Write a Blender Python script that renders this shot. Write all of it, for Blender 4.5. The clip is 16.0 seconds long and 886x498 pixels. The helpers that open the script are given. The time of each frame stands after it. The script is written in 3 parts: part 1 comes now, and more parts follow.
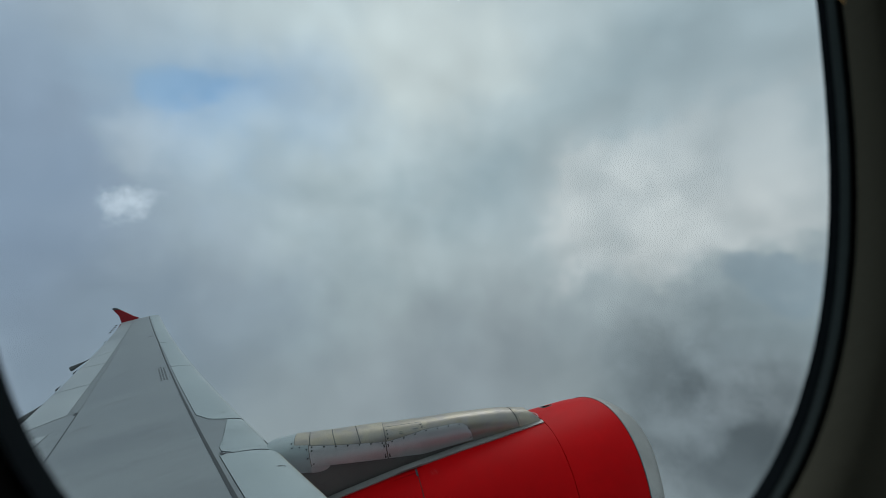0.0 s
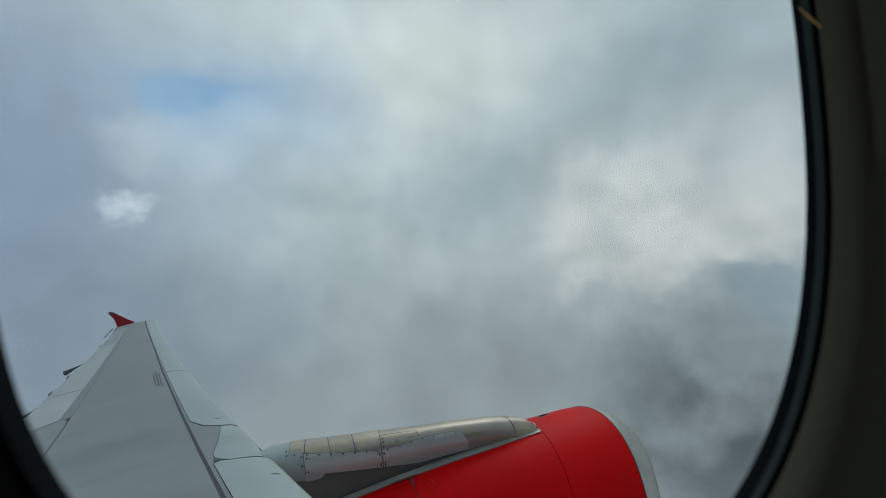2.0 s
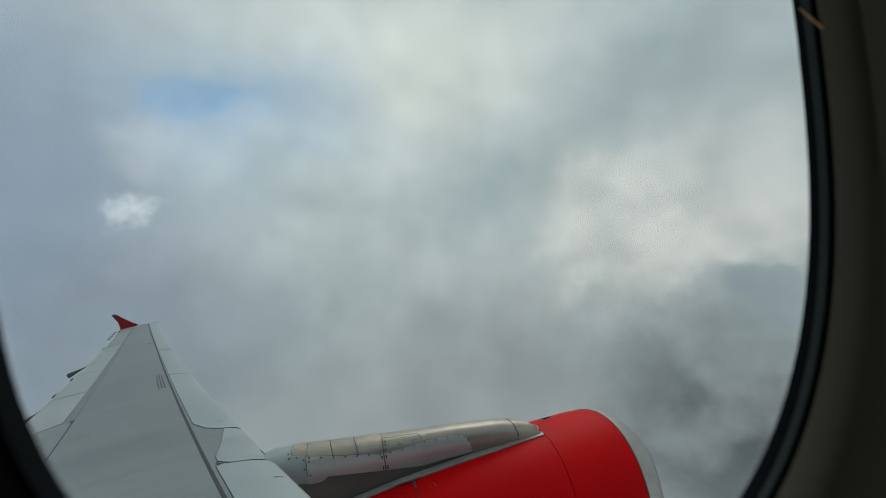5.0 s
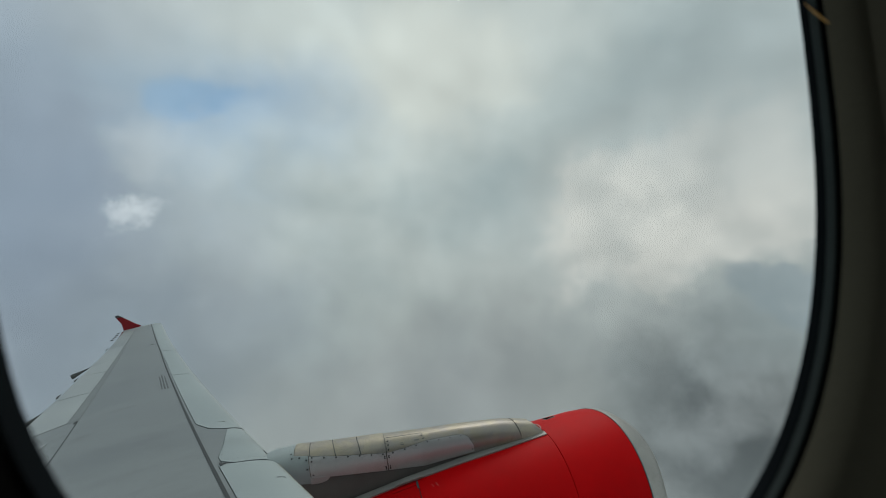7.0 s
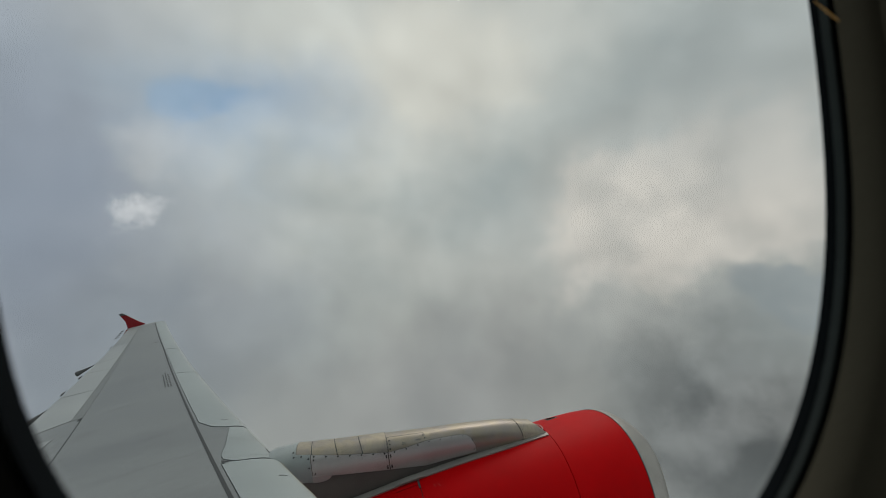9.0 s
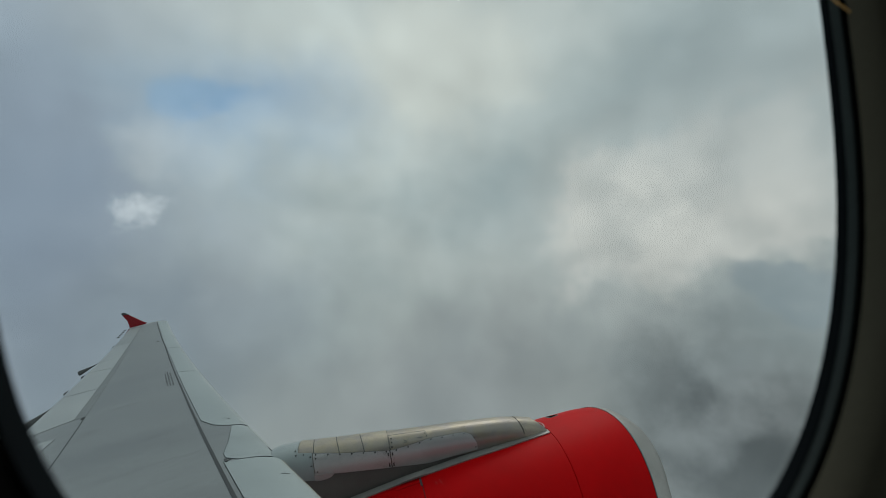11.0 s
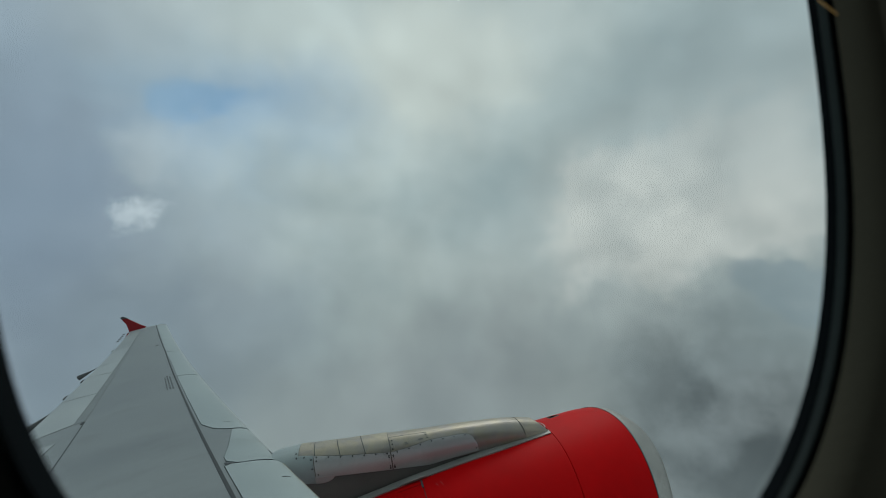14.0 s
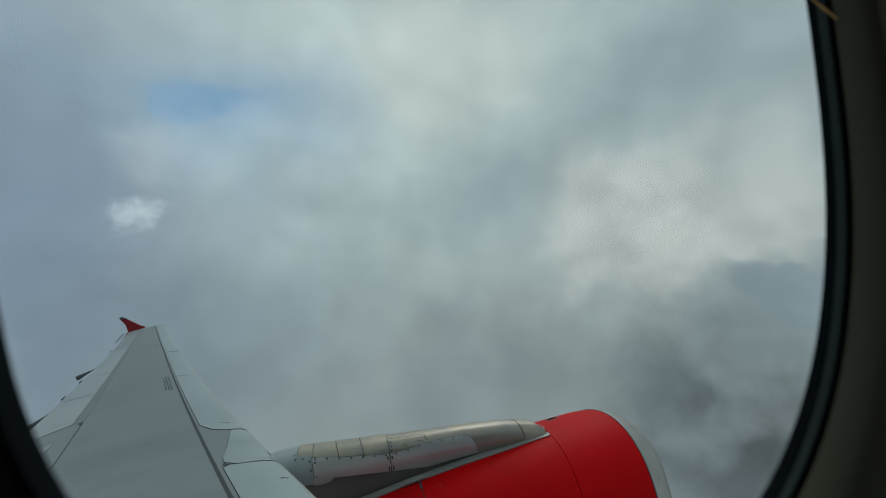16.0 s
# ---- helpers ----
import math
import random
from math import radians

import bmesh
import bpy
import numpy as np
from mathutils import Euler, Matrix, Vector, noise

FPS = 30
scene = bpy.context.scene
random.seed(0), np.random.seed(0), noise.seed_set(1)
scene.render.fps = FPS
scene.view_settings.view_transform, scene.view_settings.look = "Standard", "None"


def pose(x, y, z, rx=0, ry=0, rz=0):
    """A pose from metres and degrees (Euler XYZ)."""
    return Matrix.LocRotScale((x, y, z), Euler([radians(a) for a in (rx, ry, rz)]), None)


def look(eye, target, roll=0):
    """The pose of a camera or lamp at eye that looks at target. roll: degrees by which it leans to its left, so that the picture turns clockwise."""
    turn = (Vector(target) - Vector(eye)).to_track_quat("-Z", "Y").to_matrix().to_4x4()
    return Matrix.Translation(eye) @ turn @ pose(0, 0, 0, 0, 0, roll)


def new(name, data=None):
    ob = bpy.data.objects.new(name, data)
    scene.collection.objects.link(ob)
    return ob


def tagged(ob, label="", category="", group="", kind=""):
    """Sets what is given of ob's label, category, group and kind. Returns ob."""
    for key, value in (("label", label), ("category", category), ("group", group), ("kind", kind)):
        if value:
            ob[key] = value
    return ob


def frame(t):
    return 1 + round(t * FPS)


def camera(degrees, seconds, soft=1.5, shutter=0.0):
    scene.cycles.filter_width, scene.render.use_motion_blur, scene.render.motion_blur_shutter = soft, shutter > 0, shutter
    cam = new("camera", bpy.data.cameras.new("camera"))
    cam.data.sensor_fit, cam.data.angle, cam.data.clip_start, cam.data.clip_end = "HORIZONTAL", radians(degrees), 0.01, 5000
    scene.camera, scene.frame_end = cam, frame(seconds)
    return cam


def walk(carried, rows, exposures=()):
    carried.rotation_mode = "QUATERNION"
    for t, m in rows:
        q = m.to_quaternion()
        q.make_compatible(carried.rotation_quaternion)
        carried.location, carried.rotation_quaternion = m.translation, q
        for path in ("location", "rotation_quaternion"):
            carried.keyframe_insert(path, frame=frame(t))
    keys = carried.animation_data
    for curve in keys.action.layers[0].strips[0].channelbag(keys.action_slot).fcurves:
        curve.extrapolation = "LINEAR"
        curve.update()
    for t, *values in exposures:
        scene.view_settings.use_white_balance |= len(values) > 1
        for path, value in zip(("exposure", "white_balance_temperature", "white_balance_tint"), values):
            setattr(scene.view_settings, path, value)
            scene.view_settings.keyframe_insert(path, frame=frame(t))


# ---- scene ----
cam = camera(100.68, 16.0, soft=0.5)
cam.data.dof.use_dof, cam.data.dof.focus_distance, cam.data.dof.aperture_fstop = True, 9.0, 7.0
PATH = [  # seconds, x, y, z, heading, pitch, roll
    (0, -0.0014, 0.0028, 0, 15.09, 5.74, -10.84),
    (0.5, -0.0015, 0.0032, 0, 15.02, 5.74, -10.97),
    (1, 0.0013, 0.0048, 0, 13.95, 5.71, -11.93),
    (1.5, 0.0002, 0.0011, 0, 14.61, 6.36, -10.41),
    (2, -0.0001, -0.0021, 0, 15.5, 6.77, -10.3),
    (2.5, 0.0007, -0.0036, 0, 15.37, 7.31, -10.76),
    (3, 0.0007, -0.003, 0, 15.27, 7.18, -10.5),
    (3.5, 0.0012, -0.003, 0, 15.15, 7.07, -10.96),
    (4, -0, -0.0023, 0, 15.4, 7.2, -10.47),
    (6.5, 0.0009, -0.0019, 0, 15.01, 7.1, -10.51),
    (7, 0.0003, -0.0011, 0, 14.99, 7.2, -10.61),
    (7.5, 0.0001, -0.0011, 0, 15.08, 7.19, -10.32),
    (8, 0.0004, -0.0016, 0, 15.05, 6.93, -10.44),
    (8.5, -0.0001, -0.0013, 0, 15.02, 7.37, -10.12),
    (9, -0, -0, 0, 14.6, 7.25, -10.3),
    (11.5, -0.0006, 0.0022, 0, 14.41, 6.99, -10.57),
    (12, -0, 0.0016, 0, 14.44, 6.95, -10.74),
    (12.5, -0.0001, 0.0009, 0, 14.55, 7.15, -10.89),
    (13, -0.0003, 0.0007, 0, 14.55, 7.24, -10.8),
    (13.5, 0.0001, 0.0014, 0, 14.33, 7.14, -11.14),
    (14, 0.0003, 0.0003, 0, 14.56, 7.17, -10.99),
    (14.5, 0.0001, -0.0003, 0, 14.67, 7.34, -10.93),
    (15, -0, 0.0007, 0, 14.45, 7.17, -10.99),
    (15.5, -0.0001, 0.0006, 0, 14.51, 7.27, -10.85),
    (16, -0.0001, 0.0001, 0, 14.64, 7.38, -10.78),
]

EXPOSURES = [(0, -0.06, 5900, 8), (2, -0.01, 6000, 8), (3.5, 0.01, 6150, 8), (7, 0.01, 6450, 9), (7.7, 0.04, 6450, 8), (8.5, 0.02, 6950, 16), (9, -0.07, 6900, 15), (11.5, -0.13, 6300, 7), (12.5, -0.14, 6250, 6), (15, -0.17, 6100, 4), (16, -0.2, 6050, 4)]
walk(cam, [(t, pose(x, y, z, 90 + p, 0, -h) @ pose(0, 0, 0, 0, 0, r)) for t, x, y, z, h, p, r in PATH], EXPOSURES)

# ---- sky and sun ----
SUN_UP, SUN_TURN = radians(42), radians(-35)   # the sun's height, and its turn from the outboard side towards the nose


def node_maker(tree):
    tree.nodes.clear()

    def add(kind, **given):
        n = tree.nodes.new(kind)
        for key, value in given.items():
            if key in n.inputs:
                n.inputs[key].default_value = value
        return n
    return add, tree.links.new


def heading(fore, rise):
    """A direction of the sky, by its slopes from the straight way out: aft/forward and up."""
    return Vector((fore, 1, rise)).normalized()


world = bpy.data.worlds.new("sky")
scene.world = world
world.use_nodes = True
W, wl = node_maker(world.node_tree)
coord = W("ShaderNodeTexCoord")
sky = W("ShaderNodeTexSky")
sky.sky_type, sky.sun_disc, sky.sun_elevation, sky.sun_rotation = "NISHITA", False, SUN_UP, SUN_TURN
sky.altitude, sky.air_density, sky.dust_density, sky.ozone_density = 900, 1.0, 0.6, 0.2
sky_dim = W("ShaderNodeVectorMath")
sky_dim.operation = "SCALE"
sky_dim.inputs["Scale"].default_value = 0.085
sky_clear = W("ShaderNodeVectorMath")
sky_clear.operation = "MULTIPLY"
sky_clear.inputs[1].default_value = (0.60, 0.95, 1.08)
wl(sky.outputs[0], sky_clear.inputs[0])
wl(sky_clear.outputs[0], sky_dim.inputs[0])


def w_noise(scale, detail, rough, distort=0.0, shift=(0, 0, 0)):
    m = W("ShaderNodeMapping")
    m.inputs["Location"].default_value = shift
    wl(coord.outputs["Generated"], m.inputs["Vector"])
    n = W("ShaderNodeTexNoise", Scale=scale, Detail=detail, Roughness=rough, Distortion=distort)
    wl(m.outputs[0], n.inputs["Vector"])
    return n


warp_big, warp_small = w_noise(2.2, 4, 0.55), w_noise(9.0, 5, 0.6)


def w_math(op, a, b, clamp=False):
    n = W("ShaderNodeMath")
    n.operation, n.use_clamp = op, clamp
    for i, v in enumerate((a, b)):
        if isinstance(v, (int, float)):
            n.inputs[i].default_value = v
        else:
            wl(v, n.inputs[i])
    return n.outputs[0]


def w_scaled(colour, factor):
    n = W("ShaderNodeVectorMath")
    n.operation = "SCALE"
    wl(colour, n.inputs[0])
    if isinstance(factor, (int, float)):
        n.inputs["Scale"].default_value = factor
    else:
        wl(factor, n.inputs["Scale"])
    return n.outputs[0]


def w_range(value, low, high, a, b, kind="LINEAR"):
    r = W("ShaderNodeMapRange")
    r.interpolation_type = kind
    for key, v in (("From Min", low), ("From Max", high), ("To Min", a), ("To Max", b)):
        r.inputs[key].default_value = v
    wl(value, r.inputs["Value"])
    return r.outputs[0]


def w_warped(amount_big, amount_small):
    """The sky's directions, pushed about by two sizes of billows."""
    out = coord.outputs["Generated"]
    for n, k in ((warp_big, amount_big), (warp_small, amount_small)):
        c = W("ShaderNodeVectorMath")
        c.operation = "SUBTRACT"
        c.inputs[1].default_value = (0.5, 0.5, 0.5)
        wl(n.outputs["Color"], c.inputs[0])
        a = W("ShaderNodeVectorMath")
        a.operation = "ADD"
        wl(out, a.inputs[0])
        wl(w_scaled(c.outputs[0], k), a.inputs[1])
        out = a.outputs[0]
    return out


soft_way, fluffy_way = w_warped(0.36, 0.07), w_warped(0.22, 0.17)


def w_bank(way, wide, high, tilt=0.0, core=0.1, warped=None):
    """1 at the heart of a bank of cloud, fading to 0 at its rim: half sizes as chord lengths, tilt in degrees."""
    side = Vector((way.y, -way.x, 0)).normalized()
    up = side.cross(way)
    c, s = math.cos(radians(tilt)), math.sin(radians(tilt))
    off = W("ShaderNodeVectorMath")
    off.operation = "SUBTRACT"
    off.inputs[1].default_value = way
    wl(warped or soft_way, off.inputs[0])
    both = W("ShaderNodeCombineXYZ")
    for i, axis in enumerate(((side * c + up * s) / wide, (up * c - side * s) / high)):
        d = W("ShaderNodeVectorMath")
        d.operation = "DOT_PRODUCT"
        d.inputs[1].default_value = axis
        wl(off.outputs[0], d.inputs[0])
        wl(d.outputs["Value"], both.inputs[i])
    size = W("ShaderNodeVectorMath")
    size.operation = "LENGTH"
    wl(both.outputs[0], size.inputs[0])
    return w_range(size.outputs["Value"], core, 1.0, 1.0, 0.0, "SMOOTHSTEP")


def w_torn(bank, low=0.28, high=0.62, amount=0.8, pattern=None):
    """A bank with a billowed, torn rim."""
    return w_range(w_math("ADD", bank, w_math("MULTIPLY", w_math("SUBTRACT", (pattern or torn).outputs["Fac"], 0.5), amount)), low, high, 0.0, 1.0, "SMOOTHSTEP")


def w_mix(fac, a, b):
    n = W("ShaderNodeMix")
    n.data_type = "RGBA"
    for i, v in ((0, fac), (6, a), (7, b)):
        if isinstance(v, (int, float)):
            n.inputs[i].default_value = v
        elif isinstance(v, tuple):
            n.inputs[i].default_value = (*v, 1)
        else:
            wl(v, n.inputs[i])
    return n.outputs[2]


# the broad grey cover
billow = w_noise(1.7, 4, 0.48, 0.3, (3.1, 0.7, 1.9))
clouds = w_mix(w_range(billow.outputs["Fac"], 0.34, 0.66, 0.0, 1.0, "SMOOTHSTEP"), (0.325, 0.387, 0.40), (0.515, 0.565, 0.555))
torn = w_noise(5.5, 5, 0.55, 0.0, (5.2, 1.3, 0.6))
shreds = w_noise(17.0, 4, 0.6, 0.0, (0.8, 3.3, 1.1))
# puffs: rounded heads of cumulus at several sizes
puff = w_noise(5.0, 4, 0.5, 0.0, (0.9, 2.7, 4.1))
heads = w_range(puff.outputs["Fac"], 0.36, 0.64, 0.0, 1.0, "SMOOTHSTEP")

# darker below, brighter above; the deep below is the dim ground under the clouds
lift = W("ShaderNodeSeparateXYZ")
wl(soft_way, lift.inputs[0])
clouds = w_scaled(clouds, w_math("MULTIPLY", w_range(lift.outputs["Z"], -0.46, 0.42, 0.60, 1.11, "SMOOTHSTEP"), w_range(lift.outputs["Z"], -0.95, -0.46, 0.15, 1.0, "SMOOTHSTEP")))


def lay(bank, amount, colour):
    global clouds
    clouds = w_mix(w_math("MULTIPLY", bank, amount), clouds, colour)


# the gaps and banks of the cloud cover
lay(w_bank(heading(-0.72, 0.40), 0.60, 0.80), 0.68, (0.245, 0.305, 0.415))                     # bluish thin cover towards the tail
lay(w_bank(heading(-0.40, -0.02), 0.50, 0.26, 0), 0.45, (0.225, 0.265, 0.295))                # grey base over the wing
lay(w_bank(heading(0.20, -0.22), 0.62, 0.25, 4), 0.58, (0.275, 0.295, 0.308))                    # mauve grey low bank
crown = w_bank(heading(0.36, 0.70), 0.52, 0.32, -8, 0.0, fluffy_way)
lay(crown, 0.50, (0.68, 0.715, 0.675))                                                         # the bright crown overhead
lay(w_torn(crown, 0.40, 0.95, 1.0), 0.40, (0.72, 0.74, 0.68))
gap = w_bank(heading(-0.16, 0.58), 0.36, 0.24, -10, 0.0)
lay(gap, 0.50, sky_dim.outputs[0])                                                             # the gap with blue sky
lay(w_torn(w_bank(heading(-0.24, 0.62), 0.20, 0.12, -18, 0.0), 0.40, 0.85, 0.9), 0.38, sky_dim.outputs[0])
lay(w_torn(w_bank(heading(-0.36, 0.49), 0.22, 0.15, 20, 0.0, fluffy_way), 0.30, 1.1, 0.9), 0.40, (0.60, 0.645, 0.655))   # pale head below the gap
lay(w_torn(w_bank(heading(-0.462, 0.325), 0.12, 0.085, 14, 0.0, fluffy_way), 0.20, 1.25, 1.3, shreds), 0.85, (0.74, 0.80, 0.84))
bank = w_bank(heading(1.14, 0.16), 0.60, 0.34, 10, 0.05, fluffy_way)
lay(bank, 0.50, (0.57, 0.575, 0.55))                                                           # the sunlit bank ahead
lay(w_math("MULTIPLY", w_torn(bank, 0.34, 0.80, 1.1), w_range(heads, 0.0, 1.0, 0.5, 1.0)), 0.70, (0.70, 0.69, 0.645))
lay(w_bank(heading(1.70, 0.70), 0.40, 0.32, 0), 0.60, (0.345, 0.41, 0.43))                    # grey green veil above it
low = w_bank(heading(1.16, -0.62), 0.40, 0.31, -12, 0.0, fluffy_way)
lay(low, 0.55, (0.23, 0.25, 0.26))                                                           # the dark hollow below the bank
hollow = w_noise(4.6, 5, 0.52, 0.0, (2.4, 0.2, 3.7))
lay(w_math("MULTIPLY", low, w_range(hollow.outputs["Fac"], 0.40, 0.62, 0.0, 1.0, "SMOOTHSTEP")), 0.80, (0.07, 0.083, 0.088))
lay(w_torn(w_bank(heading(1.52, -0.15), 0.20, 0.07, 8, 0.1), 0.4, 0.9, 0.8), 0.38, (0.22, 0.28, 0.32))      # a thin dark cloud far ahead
# soft billows over everything
ripple = w_noise(3.6, 6, 0.53, 0.35, (1.7, 2.9, 0.4))
clouds = w_scaled(clouds, w_math("MULTIPLY", w_range(ripple.outputs["Fac"], 0.32, 0.68, 0.91, 1.09), w_range(heads, 0.0, 1.0, 0.955, 1.045)))

background = W("ShaderNodeBackground", Strength=1.0)
wl(clouds, background.inputs["Color"])
wl(background.outputs[0], W("ShaderNodeOutputWorld").inputs["Surface"])

sun = new("sun", bpy.data.lights.new("sun", "SUN"))
sun.data.energy, sun.data.angle, sun.data.color = 0.7, radians(25), (1.0, 0.95, 0.88)
sun.matrix_world = look((0, 0, 30), Vector((0, 0, 30)) - Vector((-math.sin(SUN_TURN) * math.cos(SUN_UP), math.cos(SUN_TURN) * math.cos(SUN_UP), math.sin(SUN_UP))))


# ---- materials ----
def surface(name, base, rough=0.5, metal=0.0, grain=6.0, spread=0.12, stains=0.0, bump=0.0, coat=0.0, streak=(1, 1, 1), gloss=0.5, tint=None):
    mat = bpy.data.materials.new(name)
    mat.use_nodes = True
    N, link = node_maker(mat.node_tree)
    out = N("ShaderNodeOutputMaterial")
    b = N("ShaderNodeBsdfPrincipled", Roughness=rough, Metallic=metal)
    b.inputs["Specular IOR Level"].default_value = gloss
    b.inputs["Coat Weight"].default_value = coat
    b.inputs["Coat Roughness"].default_value = 0.08
    link(b.outputs[0], out.inputs[0])
    co = N("ShaderNodeTexCoord")
    mp = N("ShaderNodeMapping")
    mp.inputs["Scale"].default_value = streak
    link(co.outputs["Object"], mp.inputs["Vector"])
    big = N("ShaderNodeTexNoise", Scale=grain * 0.18, Detail=5, Roughness=0.6)
    small = N("ShaderNodeTexNoise", Scale=grain * 4, Detail=4, Roughness=0.65)
    link(mp.outputs[0], big.inputs["Vector"])
    link(mp.outputs[0], small.inputs["Vector"])
    add = N("ShaderNodeMath")
    add.operation = "MULTIPLY_ADD"
    link(small.outputs["Fac"], add.inputs[0])
    add.inputs[1].default_value = 0.35
    link(big.outputs["Fac"], add.inputs[2])
    ramp = N("ShaderNodeMapRange")
    for key, v in (("From Min", 0.45), ("From Max", 0.90), ("To Min", 1 - spread), ("To Max", 1 + spread)):
        ramp.inputs[key].default_value = v
    link(add.outputs[0], ramp.inputs["Value"])
    tone = N("ShaderNodeVectorMath")
    tone.operation = "SCALE"
    tone.inputs[0].default_value = base
    link(ramp.outputs[0], tone.inputs["Scale"])
    colour = tone.outputs[0]
    if tint:   # a second hue in cloudy patches
        mottle = N("ShaderNodeTexNoise", Scale=grain * 0.7, Detail=4, Roughness=0.55, Distortion=0.4)
        link(mp.outputs[0], mottle.inputs["Vector"])
        hr, hm = N("ShaderNodeMapRange"), N("ShaderNodeMix")
        hr.inputs["From Min"].default_value, hr.inputs["From Max"].default_value = 0.40, 0.62
        hm.data_type = "RGBA"
        hm.inputs[7].default_value = (*tint, 1)
        link(mottle.outputs["Fac"], hr.inputs["Value"])
        link(hr.outputs[0], hm.inputs[0])
        link(colour, hm.inputs[6])
        colour = hm.outputs[2]
    if stains:
        st = N("ShaderNodeTexNoise", Scale=grain * 0.9, Detail=8, Roughness=0.7, Distortion=0.6)
        link(mp.outputs[0], st.inputs["Vector"])
        sr = N("ShaderNodeMapRange")
        for key, v in (("From Min", 0.56), ("From Max", 0.78), ("To Min", 0.0), ("To Max", stains)):
            sr.inputs[key].default_value = v
        link(st.outputs["Fac"], sr.inputs["Value"])
        mx = N("ShaderNodeMix")
        mx.data_type = "RGBA"
        mx.inputs[7].default_value = (base[0] * 0.45, base[1] * 0.43, base[2] * 0.4, 1)
        link(sr.outputs[0], mx.inputs[0])
        link(colour, mx.inputs[6])
        colour = mx.outputs[2]
    link(colour, b.inputs["Base Color"])
    rr = N("ShaderNodeMapRange")
    for key, v in (("From Min", 0.3), ("From Max", 0.7), ("To Min", max(0.03, rough - 0.07)), ("To Max", min(1, rough + 0.09))):
        rr.inputs[key].default_value = v
    link(big.outputs["Fac"], rr.inputs["Value"])
    link(rr.outputs[0], b.inputs["Roughness"])
    if bump:
        bp = N("ShaderNodeBump", Strength=bump, Distance=0.01)
        link(small.outputs["Fac"], bp.inputs["Height"])
        link(bp.outputs[0], b.inputs["Normal"])
    return mat


def clear_pane(name):
    mat = bpy.data.materials.new(name)
    mat.use_nodes = True
    N, link = node_maker(mat.node_tree)
    out, mix = N("ShaderNodeOutputMaterial"), N("ShaderNodeMixShader")
    t, g = N("ShaderNodeBsdfTransparent"), N("ShaderNodeBsdfGlossy", Roughness=0.02)
    mix.inputs[0].default_value = 0.02
    t.inputs[0].default_value = (0.97, 0.985, 0.98, 1)
    link(t.outputs[0], mix.inputs[1])
    link(g.outputs[0], mix.inputs[2])
    link(mix.outputs[0], out.inputs[0])
    return mat


M_BOX = surface("grey wing paint", (0.224, 0.240, 0.245), 0.46, 0, 4.0, 0.26, 0.42, 0.02, streak=(0.35, 1.3, 1))
M_PANEL = surface("pale grey control surface paint", (0.38, 0.405, 0.41), 0.45, 0, 5.0, 0.16, 0.35, 0.02)
M_SLAT = surface("pale slat paint", (0.345, 0.388, 0.394), 0.42, 0, 5.5, 0.16, 0.35, 0.02)
M_FINE = surface("grey joint filler", (0.15, 0.162, 0.166), 0.6, 0, 9, 0.2)
M_AILERON = surface("aileron paint", (0.30, 0.32, 0.325), 0.45, 0, 5.0, 0.2, 0.4, 0.02)
M_GAP = surface("dark gap sealant", (0.06, 0.065, 0.07), 0.7, 0, 9, 0.2)
M_STRIPE = surface("dark grey strip paint", (0.045, 0.049, 0.052), 0.6, 0, 5, 0.2, 0.2)
M_FAIRING = surface("dark grey fairing paint", (0.085, 0.092, 0.095), 0.5, 0, 5, 0.2, 0.2)
M_BAND = surface("mid grey shroud paint", (0.20, 0.216, 0.218), 0.5, 0, 5, 0.15, 0.3)
M_WORN = surface("worn warm metal edge", (0.60, 0.55, 0.44), 0.4, 0.4, 8, 0.15, 0.2)
M_DOT = surface("pink paint specks", (0.50, 0.10, 0.09), 0.6, 0, 20, 0.1)
M_FADED = surface("faint placard paint", (0.17, 0.165, 0.155), 0.6, 0, 20, 0.2)
M_RED = surface("glossy red paint", (0.57, 0.0014, 0.0035), 0.47, 0, 3.5, 0.20, 0.40, 0.015, coat=0.0, gloss=0.05)
M_REDFIN = surface("deep red fin paint", (0.20, 0.003, 0.008), 0.45, 0, 3, 0.10, 0.1, gloss=0.25)
M_LIP = surface("bare dull lip metal", (0.37, 0.357, 0.34), 0.40, 0.75, 9, 0.24, 0.35, 0.03)
M_PYLON = surface("dull silver pylon metal", (0.50, 0.495, 0.495), 0.42, 0.45, 5.0, 0.20, 0.45, 0.03)
M_PYLONB = surface("warm worn metal skin", (0.365, 0.322, 0.255), 0.42, 0.6, 9.0, 0.22, 0.6, 0.03, tint=(0.315, 0.288, 0.268))
# the crown's golden light and blotchy highlights are put into this base colour
M_CROWN_WARMLIT = surface("worn metal skin in warm-lit tone", (0.39, 0.345, 0.27), 0.42, 0.6, 11.0, 0.22, 0.6, 0.03, tint=(0.325, 0.297, 0.272))
M_DARK = surface("dark recess metal", (0.125, 0.112, 0.104), 0.55, 0.2, 4, 0.25, 0.3)
M_SEALSTRIP = surface("silver edge strip", (0.33, 0.325, 0.31), 0.5, 0.3, 5, 0.15, 0.3)
M_SCREW = surface("dark fastener heads", (0.05, 0.05, 0.05), 0.5, 0.3, 20, 0.2)
M_WHITE = surface("pale line paint", (0.42, 0.33, 0.32), 0.5, 0, 8, 0.1)
M_STENCIL = surface("faded stencil paint", (0.085, 0.09, 0.095), 0.6, 0, 12, 0.25)
M_RUBBER = surface("black window rubber", (0.0035, 0.0035, 0.0035), 0.9, 0, 60, 0.2, gloss=0.01)
M_SEALOUT = surface("blackish blue window rubber", (0.011, 0.014, 0.0165), 0.9, 0, 60, 0.2, gloss=0.02)
